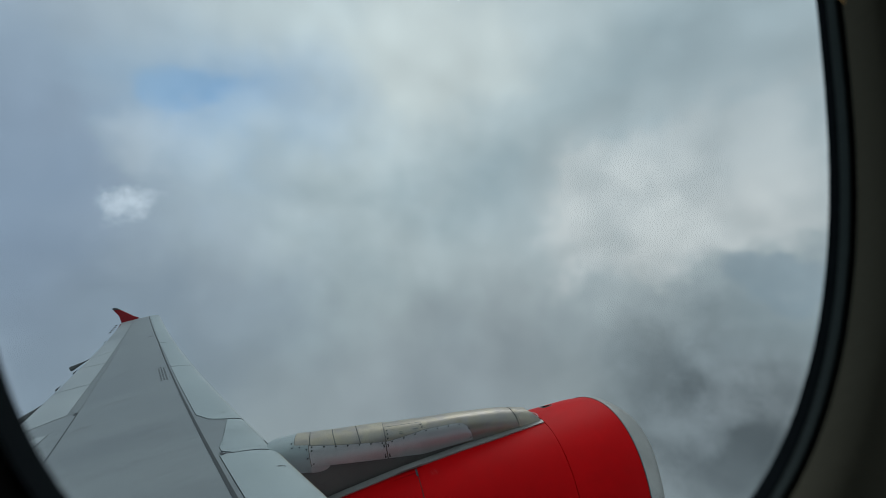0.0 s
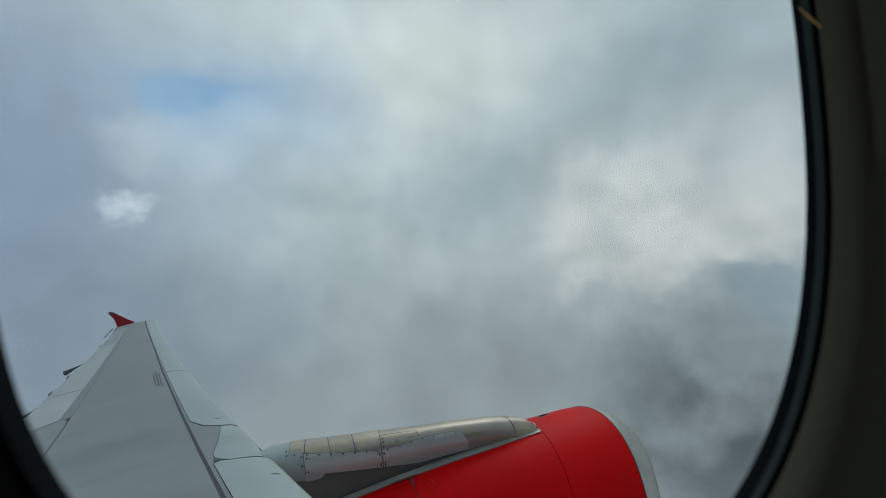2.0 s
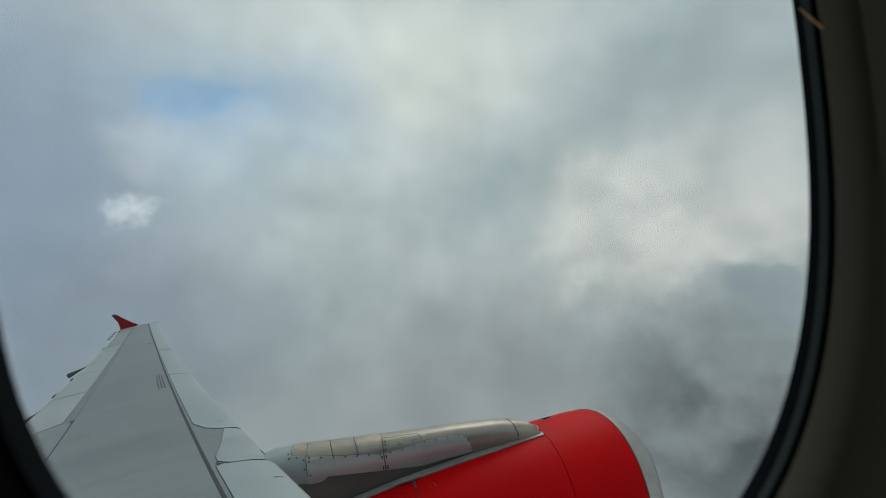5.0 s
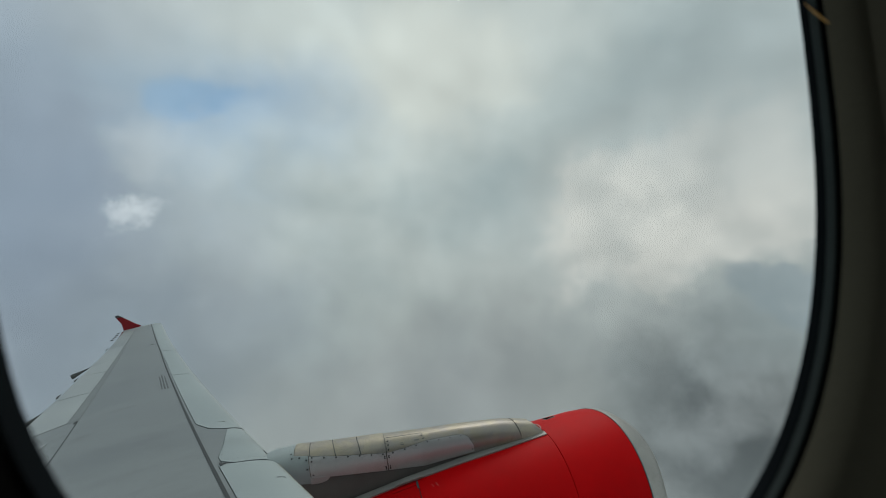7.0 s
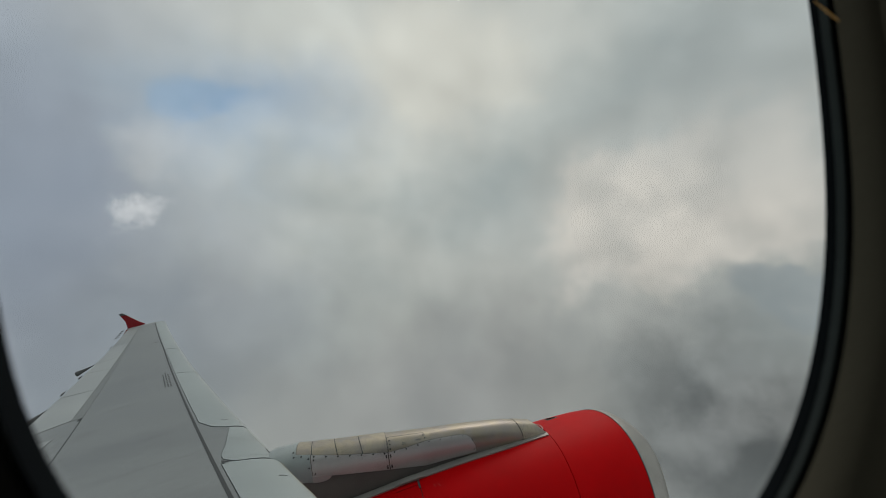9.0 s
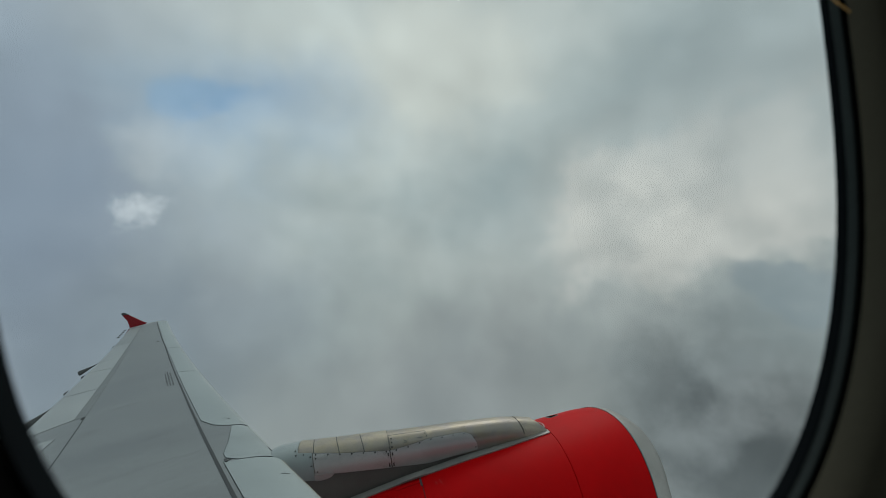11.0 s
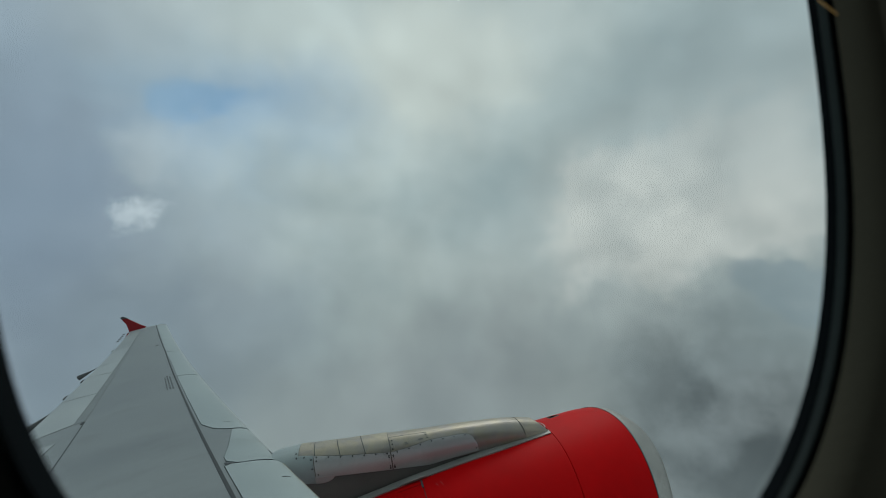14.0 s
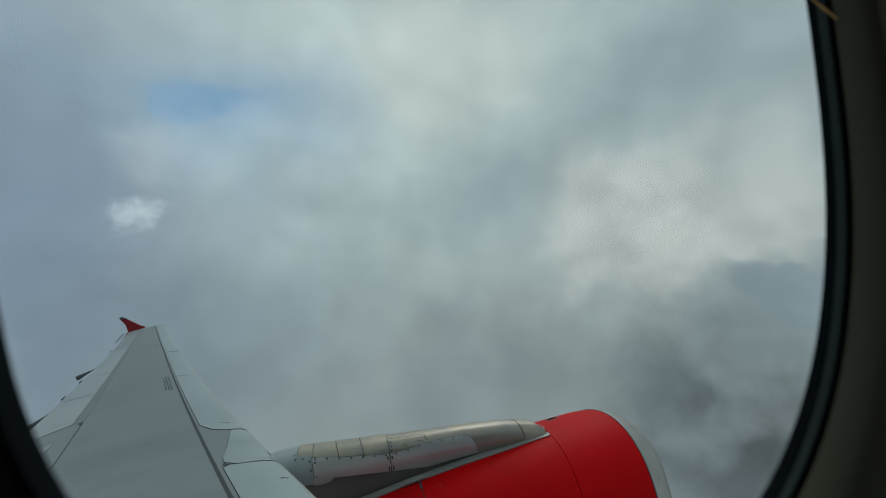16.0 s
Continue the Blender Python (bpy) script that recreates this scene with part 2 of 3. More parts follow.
M_GASKET = surface("grey green gasket", (0.058, 0.069, 0.068), 0.85, 0, 60, 0.12, gloss=0.04)
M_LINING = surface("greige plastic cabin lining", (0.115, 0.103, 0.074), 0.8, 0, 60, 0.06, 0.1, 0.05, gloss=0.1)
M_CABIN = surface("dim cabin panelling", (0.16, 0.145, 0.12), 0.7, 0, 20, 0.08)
# orange stands in for warm lamplight glinting on the gasket
M_GLINT = surface("orange glint colour", (0.80, 0.42, 0.12), 0.5, 0, 80, 0.2)
# made-up colour of the unseen fuselage, dark so little light bounces onto the engine
M_SKIN = surface("low-bounce fuselage grey", (0.11, 0.11, 0.115), 0.5, 0, 2, 0.06, gloss=0.2)
M_PANE = clear_pane("clear acrylic pane")


# ---- mesh helpers ----
def mesh(name, verts, faces, mat, smooth=True):
    me = bpy.data.meshes.new(name)
    me.from_pydata([tuple(v) for v in verts], [], faces)
    me.materials.append(mat)
    bm = bmesh.new()
    bm.from_mesh(me)
    bmesh.ops.recalc_face_normals(bm, faces=bm.faces)
    for f in bm.faces:
        f.smooth = smooth
    for e in bm.edges:
        if len(e.link_faces) == 2 and e.calc_face_angle(0) > radians(32):
            e.smooth = False
    bm.to_mesh(me)
    bm.free()
    return me


def part(name, verts, faces, mat, parent, label="", smooth=True):
    ob = new(name, mesh(name, verts, faces, mat, smooth))
    ob.parent = parent
    return tagged(ob, label)


def thing(name, label, category, group="", kind=""):
    return tagged(new(name), label, category, group, kind)


def lerp(a, b, u):
    return a + (b - a) * u


def along(table, u):
    """Reads a short table of (u, value) with straight lines between."""
    if u <= table[0][0]:
        return table[0][1]
    for (u0, v0), (u1, v1) in zip(table, table[1:]):
        if u <= u1:
            return lerp(v0, v1, (u - u0) / (u1 - u0))
    return table[-1][1]


def grid_faces(nu, nv, start=0, closed=False):
    """Quads of nu rows of nv points."""
    out = []
    for i in range(nu - 1):
        for j in range(nv if closed else nv - 1):
            a, b = start + i * nv + j, start + i * nv + (j + 1) % nv
            out.append((a, b, b + nv, a + nv))
    return out


def slab(top, low, nu, nv):
    """A closed plate from two grids of points, upper and lower."""
    v, f = list(top) + list(low), grid_faces(nu, nv)
    n = nu * nv
    f += [tuple(n + i for i in reversed(q)) for q in grid_faces(nu, nv)]
    rim = [i * nv for i in range(nu)] + [(nu - 1) * nv + j for j in range(1, nv)] + [i * nv + nv - 1 for i in range(nu - 2, -1, -1)] + [j for j in range(nv - 2, 0, -1)]
    for a, b in zip(rim, rim[1:] + rim[:1]):
        f.append((a, b, b + n, a + n))
    return v, f


def tube(path, radii, sides=10):
    """A round body along a path of points, closed at both ends."""
    v = []
    for i, p in enumerate(path):
        p = Vector(p)
        d = (Vector(path[min(i + 1, len(path) - 1)]) - Vector(path[max(i - 1, 0)])).normalized()
        side = d.cross(Vector((0, 0, 1))).normalized()
        up = side.cross(d)
        r = radii[i] if isinstance(radii[i], tuple) else (radii[i], radii[i])
        v += [p + side * r[0] * math.cos(k * math.tau / sides) + up * r[1] * math.sin(k * math.tau / sides) for k in range(sides)]
    f = grid_faces(len(path), sides, closed=True)
    f += [tuple(range(sides)), tuple(range(len(v) - sides, len(v)))]
    return v, f


# ---- the wing's shape ----
Y_ROOT, Y_TIP = 0.10, 15.75


def le_x(y):
    return 1.192 - 0.539 * y + 0.002 * y * y


def te_x(y):
    return -2.622 - 0.343 * y


def wing_top(y, s, lift=0.0):
    """A point of the wing's upper skin, s of the chord behind the leading edge."""
    c = le_x(y) - te_x(y)
    t = max(s, 0.0)
    rise = 0.5 * (0.2969 * math.sqrt(t) - 0.126 * t - 0.3516 * t * t + 0.2843 * t ** 3 - 0.1015 * t ** 4)
    u = y - 0.23
    z = -1.519 + 0.09 * u + 0.00437 * u * u + c * (rise - 0.035 * s - 0.03)
    slope = 0.5 * (0.14845 / math.sqrt(max(t, 0.002)) - 0.126 - 0.7032 * t) - 0.035
    n = Vector((slope, 0, 1)).normalized()
    return Vector((le_x(y) - s * c, y, z)) + n * lift


def wing_low(y, s):
    c = le_x(y) - te_x(y)
    p = wing_top(y, s)
    t = max(s, 0.0)
    p.z -= c * 0.9 * (0.2969 * math.sqrt(t) - 0.126 * t - 0.3516 * t * t + 0.2843 * t ** 3 - 0.1015 * t ** 4) + 0.003
    return p


def wing_plate(name, s_near, s_far, y_in, y_out, lift, mat, parent, label="", nu=10, nv=14, deep=0.02):
    """A plate on the wing: for u from 0 to 1 its chord place runs from s_near(y) to s_far(y), and its span from y_in(u) to y_out(u)."""
    top, low = [], []
    for i in range(nu):
        u = i / (nu - 1)
        for j in range(nv):
            y = lerp(along(y_in, u), along(y_out, u), j / (nv - 1))
            a, b = along(s_near, y), along(s_far, y)
            s = lerp(a, b, u * u if a <= 0.001 else u)
            top.append(wing_top(y, s, lift))
            low.append(wing_top(y, s, lift - deep))
    v, f = slab(top, low, nu, nv)
    return part(name, v, f, mat, parent, label)


LAST = [(0, 0.965), (11.3, 0.965), (12.0, 0.952), (15.0, 0.948), (15.75, 0.94)]   # where the trailing edge lies
wing = thing("aircraft_wing", "grey swept airliner wing with pale slats and control surfaces", "wing")
stations = [lerp(Y_ROOT, Y_TIP, i / 48) for i in range(49)]
chordwise = [(i / 26) ** 2 for i in range(27)]
skin_v, ring_n = [], 2 * len(chordwise) - 1
for y in stations:
    e = along(LAST, y)
    skin_v += [wing_top(y, s * e) for s in reversed(chordwise)] + [wing_low(y, s * e) for s in chordwise[1:]]
skin_f = grid_faces(len(stations), ring_n, closed=True)
skin_f += [tuple(range(ring_n)), tuple(range(len(skin_v) - ring_n, len(skin_v)))]
part("wing_skin", skin_v, skin_f, M_BOX, wing, "smooth grey painted wing box skin, faintly stained")

shifted = lambda tab, d: [(x, y + d) for x, y in tab]
SLAT_END = [(0, 0.150), (9.3, 0.153), (13.5, 0.189), (15.75, 0.24)]
NOSE = [(0, 0.0), (16, 0.0)]


def framed_plate(name, s_near, s_far, y_in, y_out, mat, label="", lift=0.007, gap=0.004, joint=None, **more):
    """A plate with the dark gap round it, which lies a little lower."""
    ob = wing_plate(name, s_near, s_far, y_in, y_out, lift, mat, wing, label, **more)
    wide = lambda tab, d: [(u, v + d) for u, v in tab]
    far = wide(s_far, 0.0014)
    near = s_near if s_near is NOSE else wide(s_near, -0.002)
    wing_plate("seal", near, far, wide(y_in, -gap), wide(y_out, gap), lift - 0.004, joint or M_GAP, ob, "dark gap round the panel", **more)
    return ob


framed_plate("slat", NOSE, SLAT_END, [(0, Y_ROOT), (1, Y_ROOT)], [(0, 3.99), (0.25, 3.85), (1, 3.88)], M_SLAT, "pale inboard slat ending beside the pylon")
framed_plate("slat", NOSE, SLAT_END, [(0, 4.90), (0.72, 4.86), (0.9, 4.95), (1, 5.16)], [(0, 8.05), (1, 8.08)], M_SLAT, "pale slat with a notched inboard end")
for y0, y1 in ((8.08, 10.76), (10.79, 13.44), (13.47, 15.66)):
    framed_plate("slat", NOSE, SLAT_END, [(0, y0), (1, y0 + 0.03)], [(0, y1), (1, y1 + 0.03)], M_SLAT, "pale outboard slat", joint=M_FINE)
framed_plate("pylon_panel", NOSE, [(0, 0.14), (16, 0.14)], [(0, 4.01), (0.3, 3.885), (0.92, 3.89), (1, 3.97)], [(0, 4.85), (0.70, 4.83), (0.75, 4.67), (1, 4.07)], M_SLAT, "fixed leading edge panel over the pylon")

# dark strip behind the slats
wing_plate("walkway_stripe", [(0, 0.1625), (7, 0.164), (11, 0.171), (13.5, 0.208), (15.7, 0.255)], [(0, 0.1715), (7, 0.1735), (11, 0.184), (13.5, 0.222), (15.7, 0.268)], [(0, Y_ROOT), (1, Y_ROOT)], [(0, 15.7), (1, 15.7)], 0.004, M_STRIPE, wing, "dark strip behind the slats", nu=3, nv=60, deep=0.012)
# line along the rear spar, and the pale panels behind it
wing_plate("spar_seam", [(0, 0.657), (16, 0.652)], [(0, 0.660), (16, 0.6575)], [(0, 3.0), (1, 3.0)], [(0, 6.72), (1, 6.72)], 0.004, M_GAP, wing, "dark seam along the rear spar", nu=2, nv=30, deep=0.012)
wing_plate("spar_seam", [(0, 0.657), (16, 0.652)], [(0, 0.660), (16, 0.6575)], [(0, 6.72), (1, 6.72)], [(0, 15.6), (1, 15.6)], 0.004, M_BAND, wing, "faint seam along the rear spar", nu=2, nv=50, deep=0.012)
wing_plate("shroud_band", [(6, 0.6605), (16, 0.658)], [(6, 0.7095), (8, 0.7095), (12, 0.6975), (15.6, 0.6575)], [(0, 6.75), (1, 6.75)], [(0, 15.3), (1, 15.3)], 0.003, M_BAND, wing, "mid grey shroud strip ahead of the spoilers", nu=3, nv=40, deep=0.012)
wing_plate("worn_leading_edge", NOSE, [(0, 0.0045), (16, 0.0045)], [(0, Y_ROOT), (1, Y_ROOT)], [(0, 3.97), (1, 3.97)], 0.0095, M_WORN, wing, "worn warm metal line along the leading edge", nu=4, nv=30, deep=0.006)
REAR, EDGE = [(6, 0.712), (8, 0.712), (12, 0.700), (15.6, 0.66)], shifted(LAST, 0.002)
for y0, y1, tilt, nm in ((6.76, 8.40, -0.18, "spoiler"), (8.43, 10.02, 0.18, "spoiler"), (10.05, 11.24, 0.3, "spoiler"), (11.27, 12.98, -0.05, "spoiler"), (13.01, 15.3, 0.0, "aileron")):
    t1 = {8.40: 0.18, 10.02: 0.3, 11.24: -0.05, 12.98: 0.0, 15.3: 0.25}[y1]
    framed_plate(nm, REAR, EDGE, [(0, y0), (1, y0 + tilt)], [(0, y1), (1, y1 + t1)], M_AILERON if nm == "aileron" else M_PANEL, "pale grey movable panel on the trailing edge", joint=M_FINE)
framed_plate("flap", [(0, 0.86), (5.0, 0.80), (6.1, 0.735)], EDGE, [(0, 3.0), (1, 3.0)], [(0, 6.08), (1, 6.2)], M_PANEL, "pale inboard flap")

# fairings of the flap tracks, behind and below the trailing edge
for y, nose, tail, blunt in ((11.3, (-6.42, -0.105), (-6.865, -0.275), 0.066), (8.6, (-5.45, -0.625), (-6.085, -1.01), 0.102)):
    steps = [k / 11 for k in range(12)]
    girth = [blunt * (0.05 + 0.95 * k ** 1.5) for k in steps[:-1]] + [blunt * 0.86]
    v, f = tube([Vector((nose[0], y, nose[1])).lerp(Vector((tail[0], y, tail[1])), k) for k in steps], [(g * 0.62, g) for g in girth], 14)
    part("flap_track_fairing", v, f, M_FAIRING, wing, "dark grey wedge-shaped fairing under the trailing edge")
for y, size in ((13.1, 0.2), (10.1, 0.23), (8.95, 0.23)):
    p, run = wing_top(y, along(LAST, y)) + Vector((-0.05, 0, 0.0)), wing_top(y + 0.1, 0.96) - wing_top(y - 0.1, 0.96)
    nose, tail = p + run * 0.7, p - run * 0.6
    girth = [0.01, 0.02, 0.032, 0.044, 0.055, 0.064, 0.072, 0.078, 0.078, 0.055]
    v, f = tube([nose.lerp(tail, k / 9) for k in range(10)], [(g * 0.8 * size, g * size) for g in girth], 12)
    part("hinge_fairing", v, f, M_GAP, wing, "small dark hinge fairing")
wing_plate("flap_slot", [(0, 0.868), (16, 0.868)], [(0, 0.968), (16, 0.968)], [(0, 6.30), (1, 6.235)], [(0, 6.325), (1, 6.36)], 0.005, M_GAP, wing, "dark slot at the outboard end of the flap", nu=6, nv=3, deep=0.012)

# static dischargers
for y in (15.52, 15.16, 14.80, 14.44):
    p = wing_top(y, 0.965, 0.02)
    v, f = tube([p, p + Vector((-0.08, 0, -0.01)), p + Vector((-0.09, 0, -0.01)), p + Vector((-0.16, 0, -0.02))], [0.003, 0.004, 0.016, 0.014], 6)
    part("static_discharger", v, f, M_GAP, wing, "thin black discharge wick")


def fin(outline, y, thick, lean=0.0):
    """A thin fin from an outline of (x, z), rounded towards its rim."""
    n = len(outline)
    cx, cz = sum(p[0] for p in outline) / n, sum(p[1] for p in outline) / n
    rows = []
    for k, t in ((1.0, 0.12), (0.94, 0.7), (0.75, 1.0)):
        rows.append([(lerp(cx, x, k), lerp(cz, z, k), t) for x, z in outline])
    v = []
    for sgn in (-1, 1):
        for r in rows:
            v += [Vector((x, y + sgn * thick * 0.5 * t + lean * (z - 1.0), z)) for x, z, t in r]
    f = grid_faces(3, n, 0, True) + grid_faces(3, n, 3 * n, True)
    f += [tuple(range(2 * n, 3 * n)), tuple(range(5 * n, 6 * n))]
    f += [(j, (j + 1) % n, 3 * n + (j + 1) % n, 3 * n + j) for j in range(n)]
    return v, f


v, f = fin([(-7.55, 0.99), (-7.70, 1.07), (-7.93, 1.245), (-8.26, 1.485), (-8.35, 1.455), (-8.17, 1.20), (-8.08, 0.90), (-8.28, 0.60), (-8.30, 0.50), (-8.0, 0.62), (-7.62, 0.84)], 15.98, 0.07, 0.1)
fence = part("wingtip_fence", v, f, M_REDFIN, wing, "small dark red arrow-shaped wingtip fence", smooth=True)
v, f = fin([(-8.10, 1.385), (-8.268, 1.492), (-8.358, 1.458), (-8.30, 1.375), (-8.24, 1.40)], 15.98, 0.09, 0.1)
part("fence_tip", v, f, M_GAP, fence, "blackened upper tip of the fence")
# rounded cap between the tip rib and the fence
cap_v = []
for i in range(15):
    s = 0.04 + 0.95 * i / 14
    a, b = wing_top(Y_TIP - 0.01, s), wing_low(Y_TIP - 0.01, s)
    reach = 0.05 + 0.20 * min(1, i / 9)
    for k in range(7):
        w = math.pi * k / 6
        m, h = (a + b) / 2, (a.z - b.z) / 2
        cap_v.append(Vector((m.x - 0.12 * math.sin(w), m.y + reach * math.sin(w), m.z + h * math.cos(w) + 0.05 * math.sin(w))))
part("tip_cap", cap_v, grid_faces(15, 7), M_PANEL, wing, "rounded pale wingtip cap")

# faded stencilled lines, too small to read
words = random.Random(11)
for k in range(3):
    s0, y = 0.199 + 0.017 * k, 7.20 + 0.02 * k
    while y < 8.2:
        size = words.choice((0.07, 0.11, 0.15, 0.19))
        wing_plate("stencil_bar", [(0, s0), (16, s0)], [(0, s0 + 0.009), (16, s0 + 0.009)], [(0, y), (1, y)], [(0, y + size), (1, y + size)], 0.003, M_STENCIL, wing, "faded stencil line", nu=2, nv=3, deep=0.006)
        y += size + 0.045


def wing_mark(name, s0, s1, y0, y1, mat, label, lift=0.0095):
    flat = lambda v: [(0, v), (1, v)]
    return wing_plate(name, [(0, s0), (16, s0)], [(0, s1), (16, s1)], flat(y0), flat(y1), lift, mat, wing, label, nu=2, nv=3, deep=0.004)


wing_mark("inspection_slot", 0.24, 0.285, 11.98, 12.06, M_GAP, "dark inspection slot near the tip", 0.004)
wing_mark("chipped_mark", 0.050, 0.060, 5.10, 5.118, M_FADED, "faint scuff on the slat")
wing_mark("chipped_mark", 0.066, 0.071, 5.12, 5.135, M_FADED, "faint scuff on the slat")
for s0, y0 in ((0.024, 3.47), (0.031, 3.475), (0.038, 3.47)):
    wing_mark("placard_bar", s0, s0 + 0.005, y0, y0 + 0.014, M_STENCIL, "tiny dark stencil mark on the slat")
wing_mark("slat_bracket", 0.132, 0.141, 3.89, 3.905, M_GAP, "dark bracket at the slat's corner", 0.012)
wing_mark("slat_bracket", 0.141, 0.149, 3.87, 3.93, M_GAP, "dark bracket at the slat's corner", 0.012)
wing_mark("wear_patch", 0.0075, 0.011, 3.93, 4.14, M_GAP, "worn patch beside the pylon")
wing_mark("flap_bracket", 0.655, 0.672, 6.62, 6.70, M_GAP, "dark bracket on the rear spar", 0.012)
# fastener heads round the pylon panel
dots_v, dots_f = [], []
for k in range(9):
    for s0, y0 in ((0.086 + 0.0055 * k, 4.60 - 0.062 * k), (0.012 + 0.014 * k, 3.945 + 0.004 * k)):
        p, n = wing_top(y0, s0, 0.0105), len(dots_v)
        q = wing_top(y0, s0 + 0.004, 0.0105)
        fore = (p - q).normalized()
        dots_v += [p + (fore * math.cos(m * math.tau / 6) + Vector((0, 1, 0.1)) * math.sin(m * math.tau / 6)) * 0.0055 for m in range(6)]
        dots_f.append(tuple(range(n, n + 6)))
tagged(part("fasteners", dots_v, dots_f, M_SCREW, wing, "dark fastener heads", smooth=False), kind="stuff")

# ---- engine ----
ENG_Y, ENG_Z, ENG_R = 4.0, -2.77, 1.15
engine = thing("jet_engine", "glossy red turbofan nacelle with a bare metal inlet lip", "engine")


def nacelle_radius(x):
    return along([(-1.6, 0.86), (-1.0, 0.98), (-0.4, 1.075), (0.2, 1.125), (0.8, 1.148), (1.4, 1.155), (2.0, 1.152), (2.40, 1.145), (2.57, 1.128)], x)


def nacelle_point(x, ang, r, rake=1.0):
    """A point of the nacelle: ang from the top towards the fuselage; the front leans with the inlet."""
    y, z = ENG_Y - r * math.sin(ang), ENG_Z + r * math.cos(ang)
    k = rake * along([(0.2, 0.0), (1.2, 0.24), (1.78, 0.37), (2.57, 0.52)], x)
    return Vector((x + k * (z - (ENG_Z + ENG_R)), y, z))


def shell(x0, x1, a0, a1, nx, na, grow=0.0, thick=0.012, door=0):
    """A stretch of the nacelle's skin; a door's upper edge follows the hinge line on its side."""
    top, low = [], []
    for i in range(nx):
        x = lerp(x0, x1, i / (nx - 1))
        if door > 0:
            a0 = hinge(x)
        elif door < 0:
            a1 = math.tau - hinge(x)
        for j in range(na):
            a = lerp(a0, a1, j / (na - 1))
            top.append(nacelle_point(x, a, nacelle_radius(x) + grow))
            low.append(nacelle_point(x, a, nacelle_radius(x) + grow - thick))
    return slab(top, low, nx, na)




def hinge(x):
    """How far from the top the cowl doors begin."""
    return radians(along([(-1.6, 11.9), (0.4, 11.5), (1.3, 11.0), (1.78, 9.8)], x))


v, f = shell(1.785, 2.57, 0, math.tau * 0.99999, 12, 97)
part("inlet_cowl", v, f, M_RED, engine, "glossy red inlet cowl")
v, f = shell(0.345, 1.777, 0, radians(178), 16, 64, door=1)
part("fan_cowl", v, f, M_RED, engine, "glossy red fan cowl door")
v, f = shell(0.345, 1.777, radians(182), 0, 16, 64, door=-1)
part("fan_cowl", v, f, M_RED, engine, "glossy red fan cowl door")
v, f = shell(-1.6, 0.337, 0, radians(178), 16, 64, door=1)
part("reverser_cowl", v, f, M_RED, engine, "glossy red thrust reverser cowl")
v, f = shell(-1.6, 0.337, radians(182), 0, 16, 64, door=-1)
part("reverser_cowl", v, f, M_RED, engine, "glossy red thrust reverser cowl")
v, f = shell(-1.58, 2.5, 0, math.tau * 0.99999, 20, 80, -0.014, 0.02)
part("inner_barrel", v, f, M_DARK, engine, "dark metal barrel under the cowls")
# inlet lip: rolls from the outer skin into the throat
lip_v, lip_n = [], 128


def lip_reach(turn):
    """How much further the lip reaches, by degrees from the top."""
    return 1.18 + 0.26 * min(1.0, turn / 40) + 0.26 * math.exp(-((turn - 28) / 20) ** 2)


prof = [(2.574, 1.128), (2.62, 1.118), (2.67, 1.098), (2.71, 1.068), (2.735, 1.03), (2.74, 0.99), (2.72, 0.955), (2.66, 0.92), (2.5, 0.88), (2.1, 0.86)]
for x, r in prof:
    lip_v += [nacelle_point(2.574 + (x - 2.574) * lip_reach(min(k, lip_n - k) * 360 / lip_n), math.tau * k / lip_n, r) for k in range(lip_n)]
part("inlet_lip", lip_v, grid_faces(len(prof), lip_n, closed=True), M_LIP, engine, "dull silver inlet lip")
# dark joint between the red skin and the lip
seam_v = []
for x, r in ((2.566, 1.1305), (2.570, 1.1325), (2.577, 1.1300), (2.580, 1.1265)):
    seam_v += [nacelle_point(x, math.tau * k / lip_n, r) for k in range(lip_n)]
part("lip_joint", seam_v, grid_faces(4, lip_n, closed=True), M_GAP, engine, "dark joint behind the inlet lip")
# fan disc and spinner inside the duct
v = [nacelle_point(1.7, math.tau * k / 64, 0.87, 0.0) for k in range(64)]
part("fan_disc", v, [tuple(range(64))], M_DARK, engine, "dark fan face")
v, f = tube([(1.7 + 0.5 * k / 6, ENG_Y, ENG_Z) for k in range(7)], [0.30, 0.29, 0.26, 0.21, 0.15, 0.08, 0.01], 20)
part("spinner", v, f, M_DARK, engine, "dark fan spinner")
# silver strip along the hinge line
for sgn in (1, -1):
    top, low = [], []
    for i in range(30):
        x = lerp(-1.2, 1.765, i / 29)
        w = along([(-1.2, 0.030), (0.4, 0.050), (1.5, 0.060), (1.80, 0.060)], x) + (hinge(x) - radians(9.6)) * 1.15
        for j in range(4):
            a = sgn * (hinge(x) - w / 1.15 * j / 3)
            top.append(nacelle_point(x, a, nacelle_radius(x) + 0.012))
            low.append(nacelle_point(x, a, nacelle_radius(x) - 0.02))
    v, f = slab(top, low, 30, 4)
    part("hinge_strip", v, f, M_SEALSTRIP, engine, "silver metal strip along the cowl's top edge")

